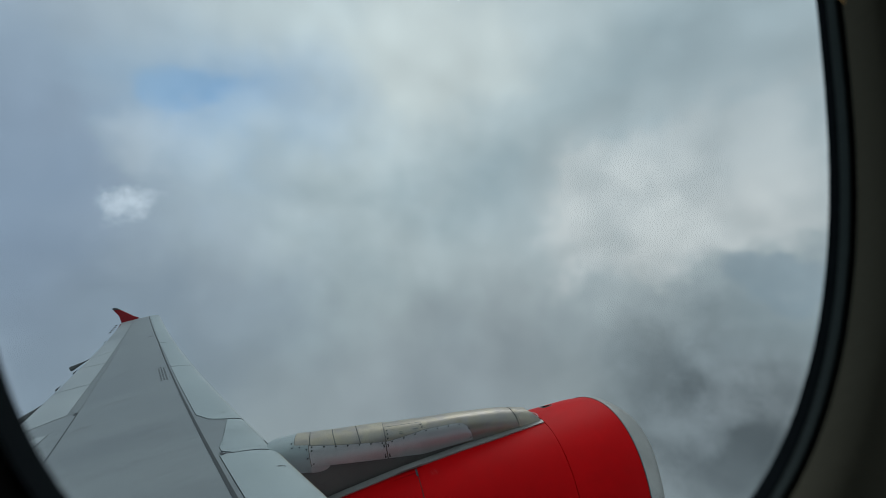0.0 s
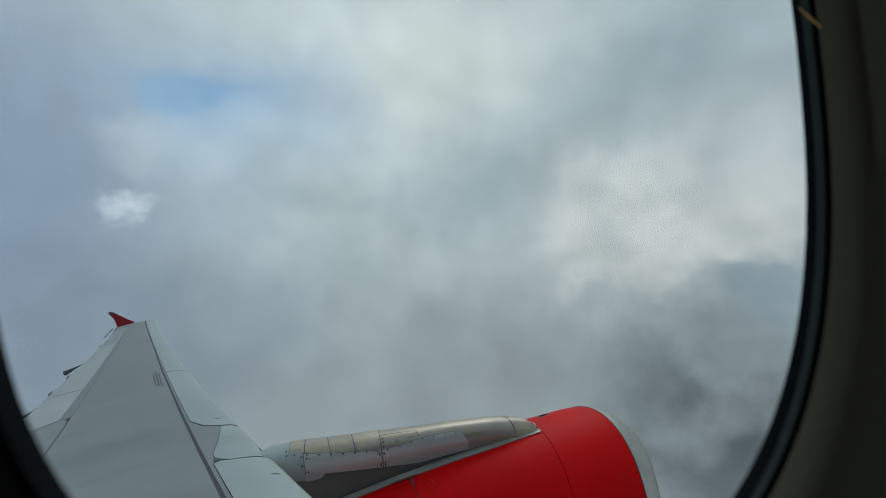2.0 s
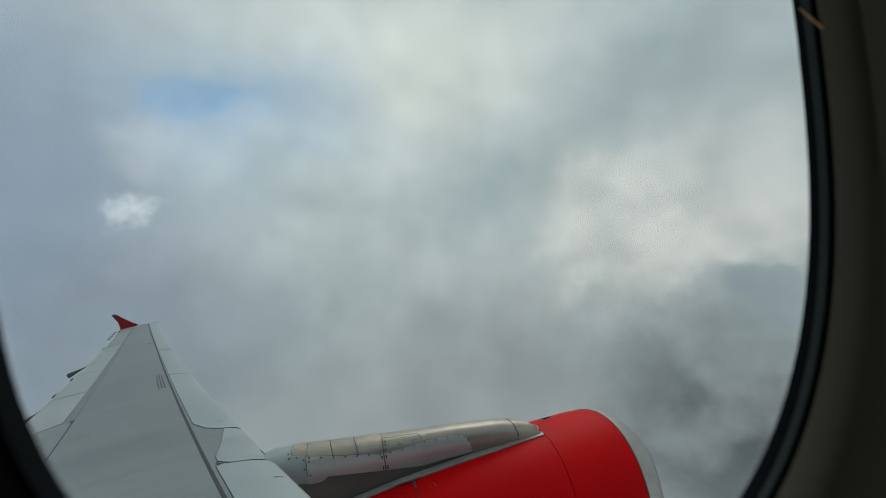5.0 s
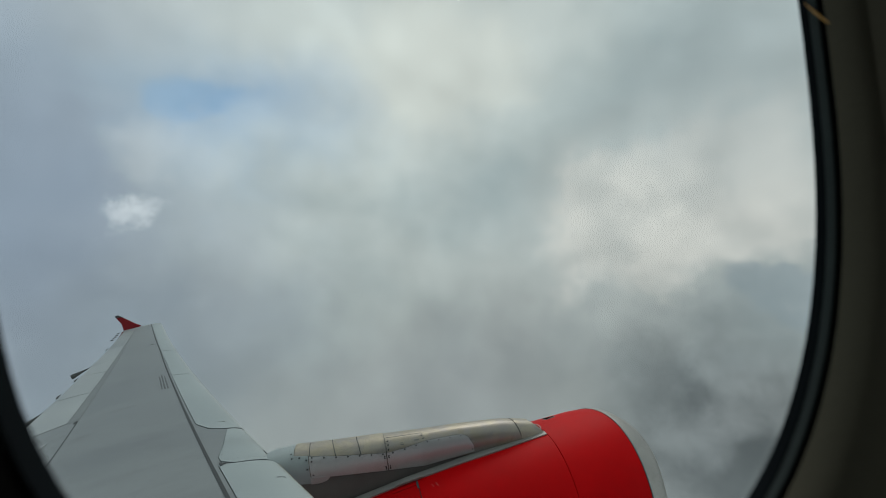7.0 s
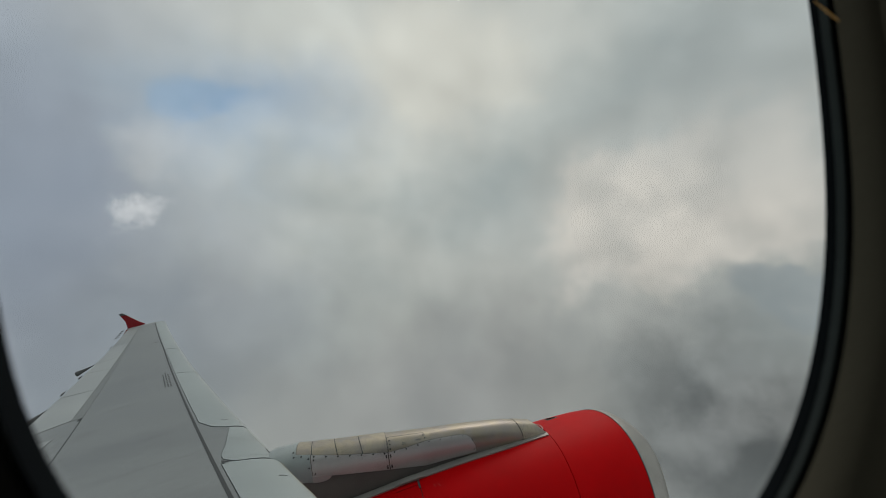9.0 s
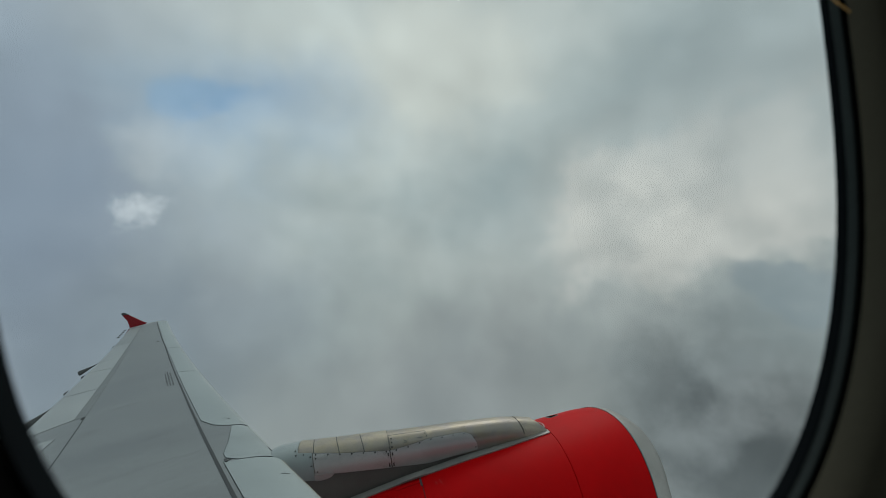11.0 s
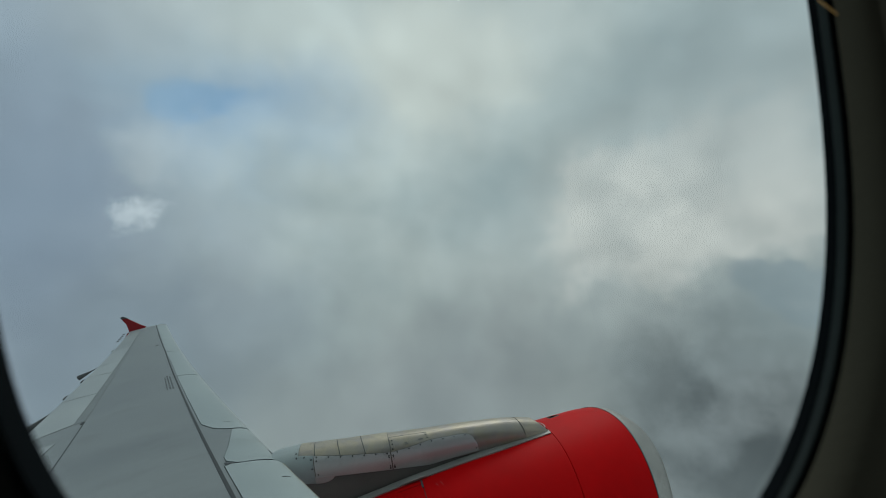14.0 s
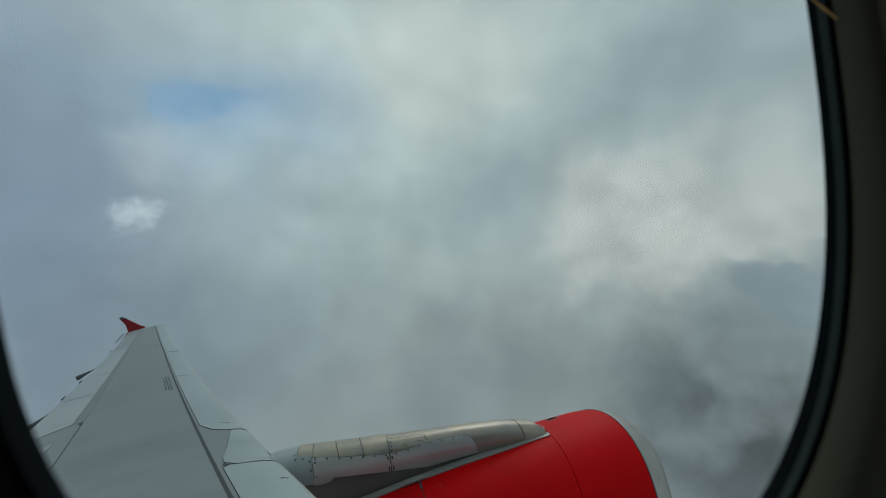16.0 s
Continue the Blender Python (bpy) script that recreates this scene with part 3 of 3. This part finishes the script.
# ---- pylon ----
pylon = thing("engine_pylon", "light grey engine pylon with screwed access panels", "pylon")
P_TOP = [(-1.6, -1.40), (-1.2, -1.30), (-1.0, -1.16), (-0.92, -1.135), (-0.71, -1.143), (-0.34, -1.198), (0.09, -1.252), (0.51, -1.308), (0.80, -1.341), (1.11, -1.385), (1.35, -1.422), (1.52, -1.468), (1.72, -1.528), (1.84, -1.562)]
P_LOW = [(-1.6, -1.60), (-1.0, -1.40), (-0.60, -1.386), (-0.40, -1.428), (0.09, -1.522), (0.44, -1.588), (0.60, -1.63), (0.97, -1.68), (1.84, -1.70)]
P_HALF = [(-1.6, 0.19), (0.0, 0.185), (0.5, 0.175), (0.97, 0.17), (1.4, 0.17), (1.84, 0.155)]
SHAPE = [(0, 0.0), (0.18, 0.45), (0.36, 0.80), (0.62, 0.97), (1.0, 1.0)]


def tuck(drop):
    """How far the pylon's side curves in again below its shoulder."""
    return 0.075 * (max(0.0, drop - 0.13) / 0.2) ** 1.7


def pylon_point(x, u, sgn, grow=0.0):
    """Round the pylon's side: u = 0 at the ridge, 1 at the shoulder, 2 at the lower edge."""
    x -= 0.16 * min(1.0, max(0.0, (x - 1.45) / 0.35)) * (1 - min(u, 1.0))   # the front end slants back towards the ridge
    top, low, half = along(P_TOP, x), along(P_LOW, x), along(P_HALF, x)
    if u <= 1:
        a = u * math.pi / 2
        return Vector((x, ENG_Y - sgn * (half + grow) * math.sin(a) ** 0.8, top + grow - 0.13 * (1 - math.cos(a))))
    z = lerp(top - 0.13, min(low, top - 0.14), u - 1)
    return Vector((x, ENG_Y - sgn * (half + grow - tuck(top - z)), z))


def pylon_length(x0, x1, n, grow):
    """A closed stretch of the pylon's body."""
    us = [0, 0.2, 0.4, 0.6, 0.8, 1.0, 1.3, 1.6, 2.0]
    v, pn = [], 2 * len(us) - 1
    for i in range(n):
        x = lerp(x0, x1, i / (n - 1))
        v += [pylon_point(x, u, 1, grow) for u in reversed(us)] + [pylon_point(x, u, -1, grow) for u in us[1:]]
    return v, grid_faces(n, pn) + [tuple(range(pn)), tuple(range(len(v) - pn, len(v)))]


v, f = pylon_length(-0.726, 1.80, 46, 0.0)
part("pylon_body", v, f, M_PYLONB, pylon, "warm grey bare metal pylon fairing")
v, f = pylon_length(-1.6, -0.722, 16, 0.004)
part("aft_fairing", v, f, M_SLAT, pylon, "pale painted fairing where the pylon meets the wing")
# dark box under the pylon; its colour stands for the shade in the gap
bv, bf = [], []
for x in (-1.5, -0.4, 0.5, 1.2):
    z1, z0 = along(P_LOW, x) + 0.03, -1.72
    bv += [Vector((x, ENG_Y - 0.13, z1)), Vector((x, ENG_Y - 0.13, z0 - 0.15)), Vector((x, ENG_Y + 0.13, z0 - 0.15)), Vector((x, ENG_Y + 0.13, z1))]
bf = grid_faces(4, 4, closed=True) + [(0, 1, 2, 3), (12, 13, 14, 15)]
part("pylon_gap_box", bv, bf, M_DARK, pylon, "dark box standing for the shaded gap below the fairing", smooth=False)


def pylon_at(x, drop, grow=0.0):
    """The point of the pylon's near side that lies `drop` below its ridge."""
    if drop <= 0.13:
        return pylon_point(x, math.acos(1 - abs(drop) / 0.13) / (math.pi / 2), 1 if drop >= 0 else -1, grow)
    p = pylon_point(x, 1, 1, grow)
    return Vector((x, p.y + tuck(drop), along(P_TOP, x) - drop))


def pylon_plate(name, x0, x1, high, low_edge, mat, label="", grow=0.006, nx=14, nu=8, round_front=0.0, parent=None, lean=()):
    """A thin plate on the pylon's near side between two drops below the ridge."""
    top, low = [], []
    for i in range(nx):
        x = lerp(x0, x1, i / (nx - 1))
        d0, d1 = along(high, x), along(low_edge, x)
        if round_front and x > x1 - round_front:
            k = (x - (x1 - round_front)) / round_front
            d0 += round_front * (1 - math.sqrt(max(0.0, 1 - k * k))) * 0.9
        for j in range(nu):
            d = lerp(d0, d1, j / (nu - 1))
            if d0 < 0:   # even steps round the ridge
                q = lerp(-math.sqrt(-d0), math.sqrt(d1), j / (nu - 1))
                d = math.copysign(q * q, q)
            xl = x - along(lean, x) * (1 - j / (nu - 1)) if lean else x
            top.append(pylon_at(xl, d, grow))
            low.append(pylon_at(xl, d, grow - 0.008))
    v, f = slab(top, low, nx, nu)
    return part(name, v, f, mat, parent or pylon, label)


BELT = [(-0.72, 0.044), (-0.3, 0.082), (0.11, 0.115), (0.30, 0.092), (0.49, 0.062), (0.84, 0.056), (0.97, 0.075)]
SKIRT = [(-0.60, 0.236), (0.09, 0.280), (0.44, 0.298), (0.97, 0.232)]
RIDGE = [(-2, -0.05), (2, -0.05)]   # a little over the ridge, down the far side
LEAN = [(-0.70, 0.0), (-0.58, 0.012), (-0.36, 0.045), (-0.13, 0.045), (0.10, 0.0), (0.30, 0.0), (0.50, 0.035)]
for x0, x1, nm in ((-0.715, -0.585, "crown_panel"), (-0.578, -0.362, "crown_panel"), (-0.354, -0.137, "crown_panel"), (-0.129, 0.098, "crown_panel"), (0.108, 0.505, "access_panel")):
    over = [(-2, 0.013), (2, 0.009)] if nm == "access_panel" else RIDGE
    ob = pylon_plate(nm, x0, x1, over, shifted(BELT, -0.0025), M_CROWN_WARMLIT, "worn metal crown panel with warm light in its colour", nu=18, lean=LEAN)
    pylon_plate("seal", x0 - 0.0035, x1 + 0.0035, shifted(over, -0.003) if over is not RIDGE else RIDGE, BELT, M_GAP, "dark gap round the panel", 0.003, nu=18, parent=ob, lean=LEAN)
for x0, x1, rf in ((-0.590, 0.093, 0.0), (0.103, 0.965, 0.10)):
    ob = pylon_plate("side_panel", x0, x1, shifted(BELT, 0.003), SKIRT, M_PYLON, "light grey screwed side panel", 0.010, 24, 10, rf)
    pylon_plate("seal", x0 - 0.004, x1 + 0.004, shifted(BELT, -0.0025), shifted(SKIRT, 0.004), M_GAP, "dark gap round the panel", 0.004, 24, 10, rf, parent=ob)
ob = pylon_plate("nose_panel", 1.495, 1.795, RIDGE, [(1.4, 0.17), (1.84, 0.13)], M_CROWN_WARMLIT, "pale riveted nose panel of the pylon", 0.006)
pylon_plate("seal", 1.487, 1.798, RIDGE, [(1.4, 0.175), (1.84, 0.135)], M_GAP, "dark gap round the panel", 0.002, parent=ob)
pylon_plate("bracket", -0.60, -0.428, [(-1, 0.232), (0, 0.236)], [(-0.60, 0.302), (-0.54, 0.302), (-0.49, 0.292), (-0.455, 0.275), (-0.435, 0.256), (-0.428, 0.238)], M_PYLON, "small rounded bracket under the side panel", 0.016)

pylon_plate("lower_fairing", -0.722, -0.598, [(-0.722, 0.040), (-0.598, 0.052)], [(-0.722, 0.285), (-0.598, 0.30)], M_SLAT, "pale painted fairing beside the side panel", 0.006)


def studs(places, radius, name, label):
    """Flat fastener heads on the pylon, as one piece."""
    v, f = [], []
    for x, d in places:
        p, e = pylon_at(x, d, 0.0125), 0.003
        q = pylon_at(x, d + e, 0.0125)
        down = (q - p).normalized()
        fore = Vector((1, 0, 0))
        n = len(v)
        v += [p + (fore * math.cos(k * math.tau / 8) + down * math.sin(k * math.tau / 8)) * radius for k in range(8)]
        f.append(tuple(range(n, n + 8)))
    return part(name, v, f, M_SCREW, pylon, label, smooth=False)


rows = [(-0.67 + 0.105 * k, along(BELT, -0.67 + 0.105 * k) + 0.014) for k in range(8)]
rows += [(0.16 + 0.115 * k, along(BELT, 0.16 + 0.115 * k) + 0.016) for k in range(7)]
rows += [(-0.568, 0.10), (-0.568, 0.21), (-0.612, 0.085), (-0.612, 0.15), (-0.74, 0.03), (-0.735, 0.06)]
rows += [(x, d) for x in (0.078, 0.118) for d in (0.135, 0.15, 0.235, 0.25, 0.262)]
rows += [(0.94, 0.12), (0.945, 0.20), (0.127, 0.033), (0.127, 0.058), (0.124, 0.094), (0.462, 0.026), (0.472, 0.046)]
rows += [(-0.50, 0.275), (-0.59, 0.27), (-0.49, 0.25)]
tagged(studs(rows, 0.0082, "screws", "dark screw heads"), kind="stuff")
small = [(1.512, 0.02 + 0.022 * k) for k in range(7)] + [(1.472, 0.03 + 0.03 * k) for k in range(5)] + [(1.56 + 0.045 * k, 0.035 + 0.008 * k) for k in range(5)] + [(1.56 + 0.045 * k, 0.10) for k in range(5)]
small += [(0.55 + 0.03 * k, 0.022) for k in range(28)]
tagged(studs(small, 0.0038, "rivets", "tiny dark rivet heads"), kind="stuff")
# unreadable small placards
for x0, x1, d0, d1 in ((0.245, 0.272, 0.052, 0.057), (0.240, 0.278, 0.064, 0.070), (0.38, 0.43, 0.044, 0.051)):
    pylon_plate("placard_bar", x0, x1, [(-2, d0), (2, d0)], [(-2, d1), (2, d1)], M_FADED, "faded placard line", 0.009, 3, 2)


# ---- marks and openings of the nacelle ----
def cowl_plate(name, x0, x1, a0, a1, mat, label, grow=0.004, nx=6, na=6, skew=0.0, taper=0.0):
    top, low = [], []
    for i in range(nx):
        u = i / (nx - 1)
        x = lerp(x0, x1, u)
        mid, half = (a0 + a1) / 2 + skew * u, (a1 - a0) / 2 * (1 - taper * u)
        for j in range(na):
            a = radians(mid + half * (2 * j / (na - 1) - 1))
            top.append(nacelle_point(x, a, nacelle_radius(x) + grow))
            low.append(nacelle_point(x, a, nacelle_radius(x) + grow - 0.008))
    v, f = slab(top, low, nx, na)
    return part(name, v, f, mat, engine, label)


cowl_plate("vent_rim", 1.965, 2.105, -13.6, -8.4, M_SEALSTRIP, "grey rim of the cooling scoop", 0.004, taper=0.55)
cowl_plate("cooling_scoop", 1.974, 2.094, -13.2, -8.8, M_RUBBER, "black triangular cooling scoop", 0.008, taper=0.85)
# pale painted arc in front of the pylon
arc_t, arc_l = [], []
for k in range(21):
    w = math.pi * (k / 20) - math.pi / 2
    for r in (1.0, 0.90):
        x, a = 1.715 + 0.09 * r * math.cos(w), -0.055 + 0.14 * r * math.sin(w)
        arc_t.append(nacelle_point(x, a, nacelle_radius(x) + 0.004))
        arc_l.append(nacelle_point(x, a, nacelle_radius(x) - 0.004))
v, f = slab(arc_t, arc_l, 21, 2)
part("painted_arc", v, f, M_WHITE, engine, "thin pale painted arc")
for x, a in ((0.46, 17.3), (0.465, 18.1), (0.47, 18.9), (0.50, 17.0), (0.505, 17.8), (0.51, 18.6), (0.515, 19.4)):
    cowl_plate("paint_mark", x, x + 0.009, a, a + 0.3, M_DOT, "tiny pink paint speck", 0.003, 2, 2)
for x0, x1, a in ((-0.50, 0.325, 12.4), (0.10, 0.325, 14.6)):
    cowl_plate("skin_joint", x0, x1, a, a + 0.16, M_REDFIN, "faint darker joint in the red skin", 0.003, 12, 2)
# latch slot where fan cowl and reverser meet
cowl_plate("latch_slot", 0.325, 0.345, 12, 17, M_GAP, "dark seam between the cowls", 0.003, 2, 8)
cowl_plate("latch_plate", 0.15, 0.40, 9.4, 12.2, M_SEALSTRIP, "silver latch plate", 0.03, 4, 3)


# ---- window and cabin ----
WX, WZ, WA, WB, WN, WTILT = 0.0629, 0.0933, 0.1214, 0.1761, 2.52, -0.287
WA_AFT, WN_AFT = 0.1164, 2.66   # the lower aft quarter is a little narrower and squarer
N_RING = 128


def ring(y, grow):
    """The window's rounded outline at depth y, grown outwards."""
    out = []
    for k in range(N_RING):
        t = math.tau * k / N_RING
        c, s = math.cos(t), math.sin(t)
        aft = min(1.0, max(0.0, -c / 0.15))
        k = min(1.0, max(0.0, (-s - 0.18) / 0.40))
        k = k * k * (3 - 2 * k)
        half, power = WA + aft * lerp(0.005, WA_AFT - WA, k), lerp(WN, WN_AFT, aft * k)
        u = (half + grow) * math.copysign(abs(c) ** (2 / power), c)
        w = (WB + grow) * math.copysign(abs(s) ** (2 / power), s)
        ct, st = math.cos(WTILT), math.sin(WTILT)
        out.append(Vector((WX + u * ct - w * st, y, WZ + u * st + w * ct)))
    return out


def loft(rows):
    """Rings of (depth, growth, lean from aft to fore, how much deeper into the cabin it comes on the aft side)."""
    v = []
    for y, g, *more in rows:
        lean, aft = (list(more) + [0.0, 0.0])[:2]
        for p in ring(y, g):
            k = min(1.0, max(0.0, (WX - 0.015 - p.x) / 0.07))
            v.append(Vector((p.x, p.y + lean * (p.x - WX) - aft * k * k * (3 - 2 * k), p.z)))
    return v, grid_faces(len(rows), N_RING, closed=True)


window = thing("window_1", "rounded cabin window with dark rubber seals", "window", kind="structure")
v, f = loft([(0.1010, 0.034), (0.0903, 0.0035), (0.0900, 0.0), (0.0865, 0.0002, 0.011), (0.0862, 0.0010, 0.011)])
part("outer_seal", v, f, M_SEALOUT, window, "black rubber seal round the pane")
v, f = loft([(0.0863, 0.0006, 0.011), (0.0860, 0.0003, 0.011), (0.0845, 0.0004, 0.004, -0.0008), (0.0842, 0.0010, 0.004, -0.0008)])
part("gasket", v, f, M_GASKET, window, "grey green gasket ring")
# on the aft side the black spreads over the reveal, in place of shade
v, f = loft([(0.0843, 0.0008, 0.004, -0.0009), (0.0840, 0.0010, 0.003, -0.0009), (0.0836, 0.0012, 0, 0.0104), (0.0833, 0.0018, 0, 0.0104)])
part("inner_seal_shade", v, f, M_RUBBER, window, "black groove beside the lining, widened aft to stand for shade")
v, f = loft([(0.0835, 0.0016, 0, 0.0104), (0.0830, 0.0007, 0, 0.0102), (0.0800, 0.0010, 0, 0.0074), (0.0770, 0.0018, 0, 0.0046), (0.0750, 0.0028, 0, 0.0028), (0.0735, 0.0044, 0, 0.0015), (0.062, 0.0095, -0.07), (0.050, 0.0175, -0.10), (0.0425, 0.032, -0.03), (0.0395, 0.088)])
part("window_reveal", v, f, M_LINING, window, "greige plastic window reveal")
# the joint of the gasket, a short slanting edge; its orange glint is painted on
a0, a1 = Vector((0.1864, 0.0880, 0.0862)), Vector((0.1838, 0.0822, 0.0724))
v, f = tube([a0, a0.lerp(a1, 0.5), a1], [0.0001, 0.00035, 0.00025], 6)
part("seal_glint", v, f, M_GLINT, window, "orange glint painted on the gasket joint's edge")
pane_v = ring(0.0915, -0.0005) + ring(0.0895, -0.0005)
pane = part("pane", pane_v, [tuple(range(N_RING)), tuple(range(N_RING, 2 * N_RING))] + grid_faces(2, N_RING, closed=True), M_PANE, window, "clear acrylic pane", smooth=False)
pane.visible_shadow = False


def wall_with_hole(name, y0, y1, grow0, grow1, mat, x0, x1, z0, z1):
    """A slab between two depths, with the window's opening through it."""
    def square(y):
        out = []
        for p in ring(y, 0.0):
            d = Vector((p.x - WX, 0, p.z - WZ))
            kx = ((x1 if d.x > 0 else x0) - WX) / d.x if abs(d.x) > 1e-6 else 1e9
            kz = ((z1 if d.z > 0 else z0) - WZ) / d.z if abs(d.z) > 1e-6 else 1e9
            k = min(kx, kz)
            out.append(Vector((WX + d.x * k, y, WZ + d.z * k)))
        return out
    v = square(y0) + ring(y0, grow0) + ring(y1, grow1) + square(y1)
    n = N_RING
    f = []
    for a in range(3):
        f += [(a * n + j, a * n + (j + 1) % n, (a + 1) * n + (j + 1) % n, (a + 1) * n + j) for j in range(n)]
    f += [(3 * n + j, 3 * n + (j + 1) % n, (j + 1) % n, j) for j in range(n)]
    return new(name, mesh(name, v, f, mat, False))


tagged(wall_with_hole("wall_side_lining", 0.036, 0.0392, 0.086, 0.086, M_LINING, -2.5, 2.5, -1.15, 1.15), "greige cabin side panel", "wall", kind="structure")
# out of view; its dark grey keeps bounced light off nacelle and pylon
tagged(wall_with_hole("wall_fuselage", 0.087, 0.100, 0.034, 0.034, M_SKIN, -3.0, 3.5, -2.3, 1.6), "unseen fuselage side, made dark grey to cut bounced light", "wall", kind="structure")


def box(name, lo, hi, mat, label, category):
    v = [Vector((x, y, z)) for x in (lo[0], hi[0]) for y in (lo[1], hi[1]) for z in (lo[2], hi[2])]
    f = [(0, 1, 3, 2), (4, 6, 7, 5), (0, 4, 5, 1), (2, 3, 7, 6), (0, 2, 6, 4), (1, 5, 7, 3)]
    return tagged(new(name, mesh(name, v, f, mat, False)), label, category, kind="structure")


box("floor", (-2.5, -3.5, -1.20), (2.5, 0.05, -1.152), M_CABIN, "dim cabin floor", "floor")
box("ceiling", (-2.5, -3.5, 1.152), (2.5, 0.05, 1.20), M_CABIN, "dim cabin ceiling", "ceiling")
box("wall_far", (-2.5, -3.55, -1.20), (2.5, -3.502, 1.20), M_CABIN, "dim far cabin wall", "wall")
box("wall_aft", (-2.55, -3.5, -1.20), (-2.502, 0.085, 1.20), M_CABIN, "dim aft cabin wall", "wall")
box("wall_front", (2.502, -3.5, -1.20), (2.55, 0.085, 1.20), M_CABIN, "dim front cabin wall", "wall")
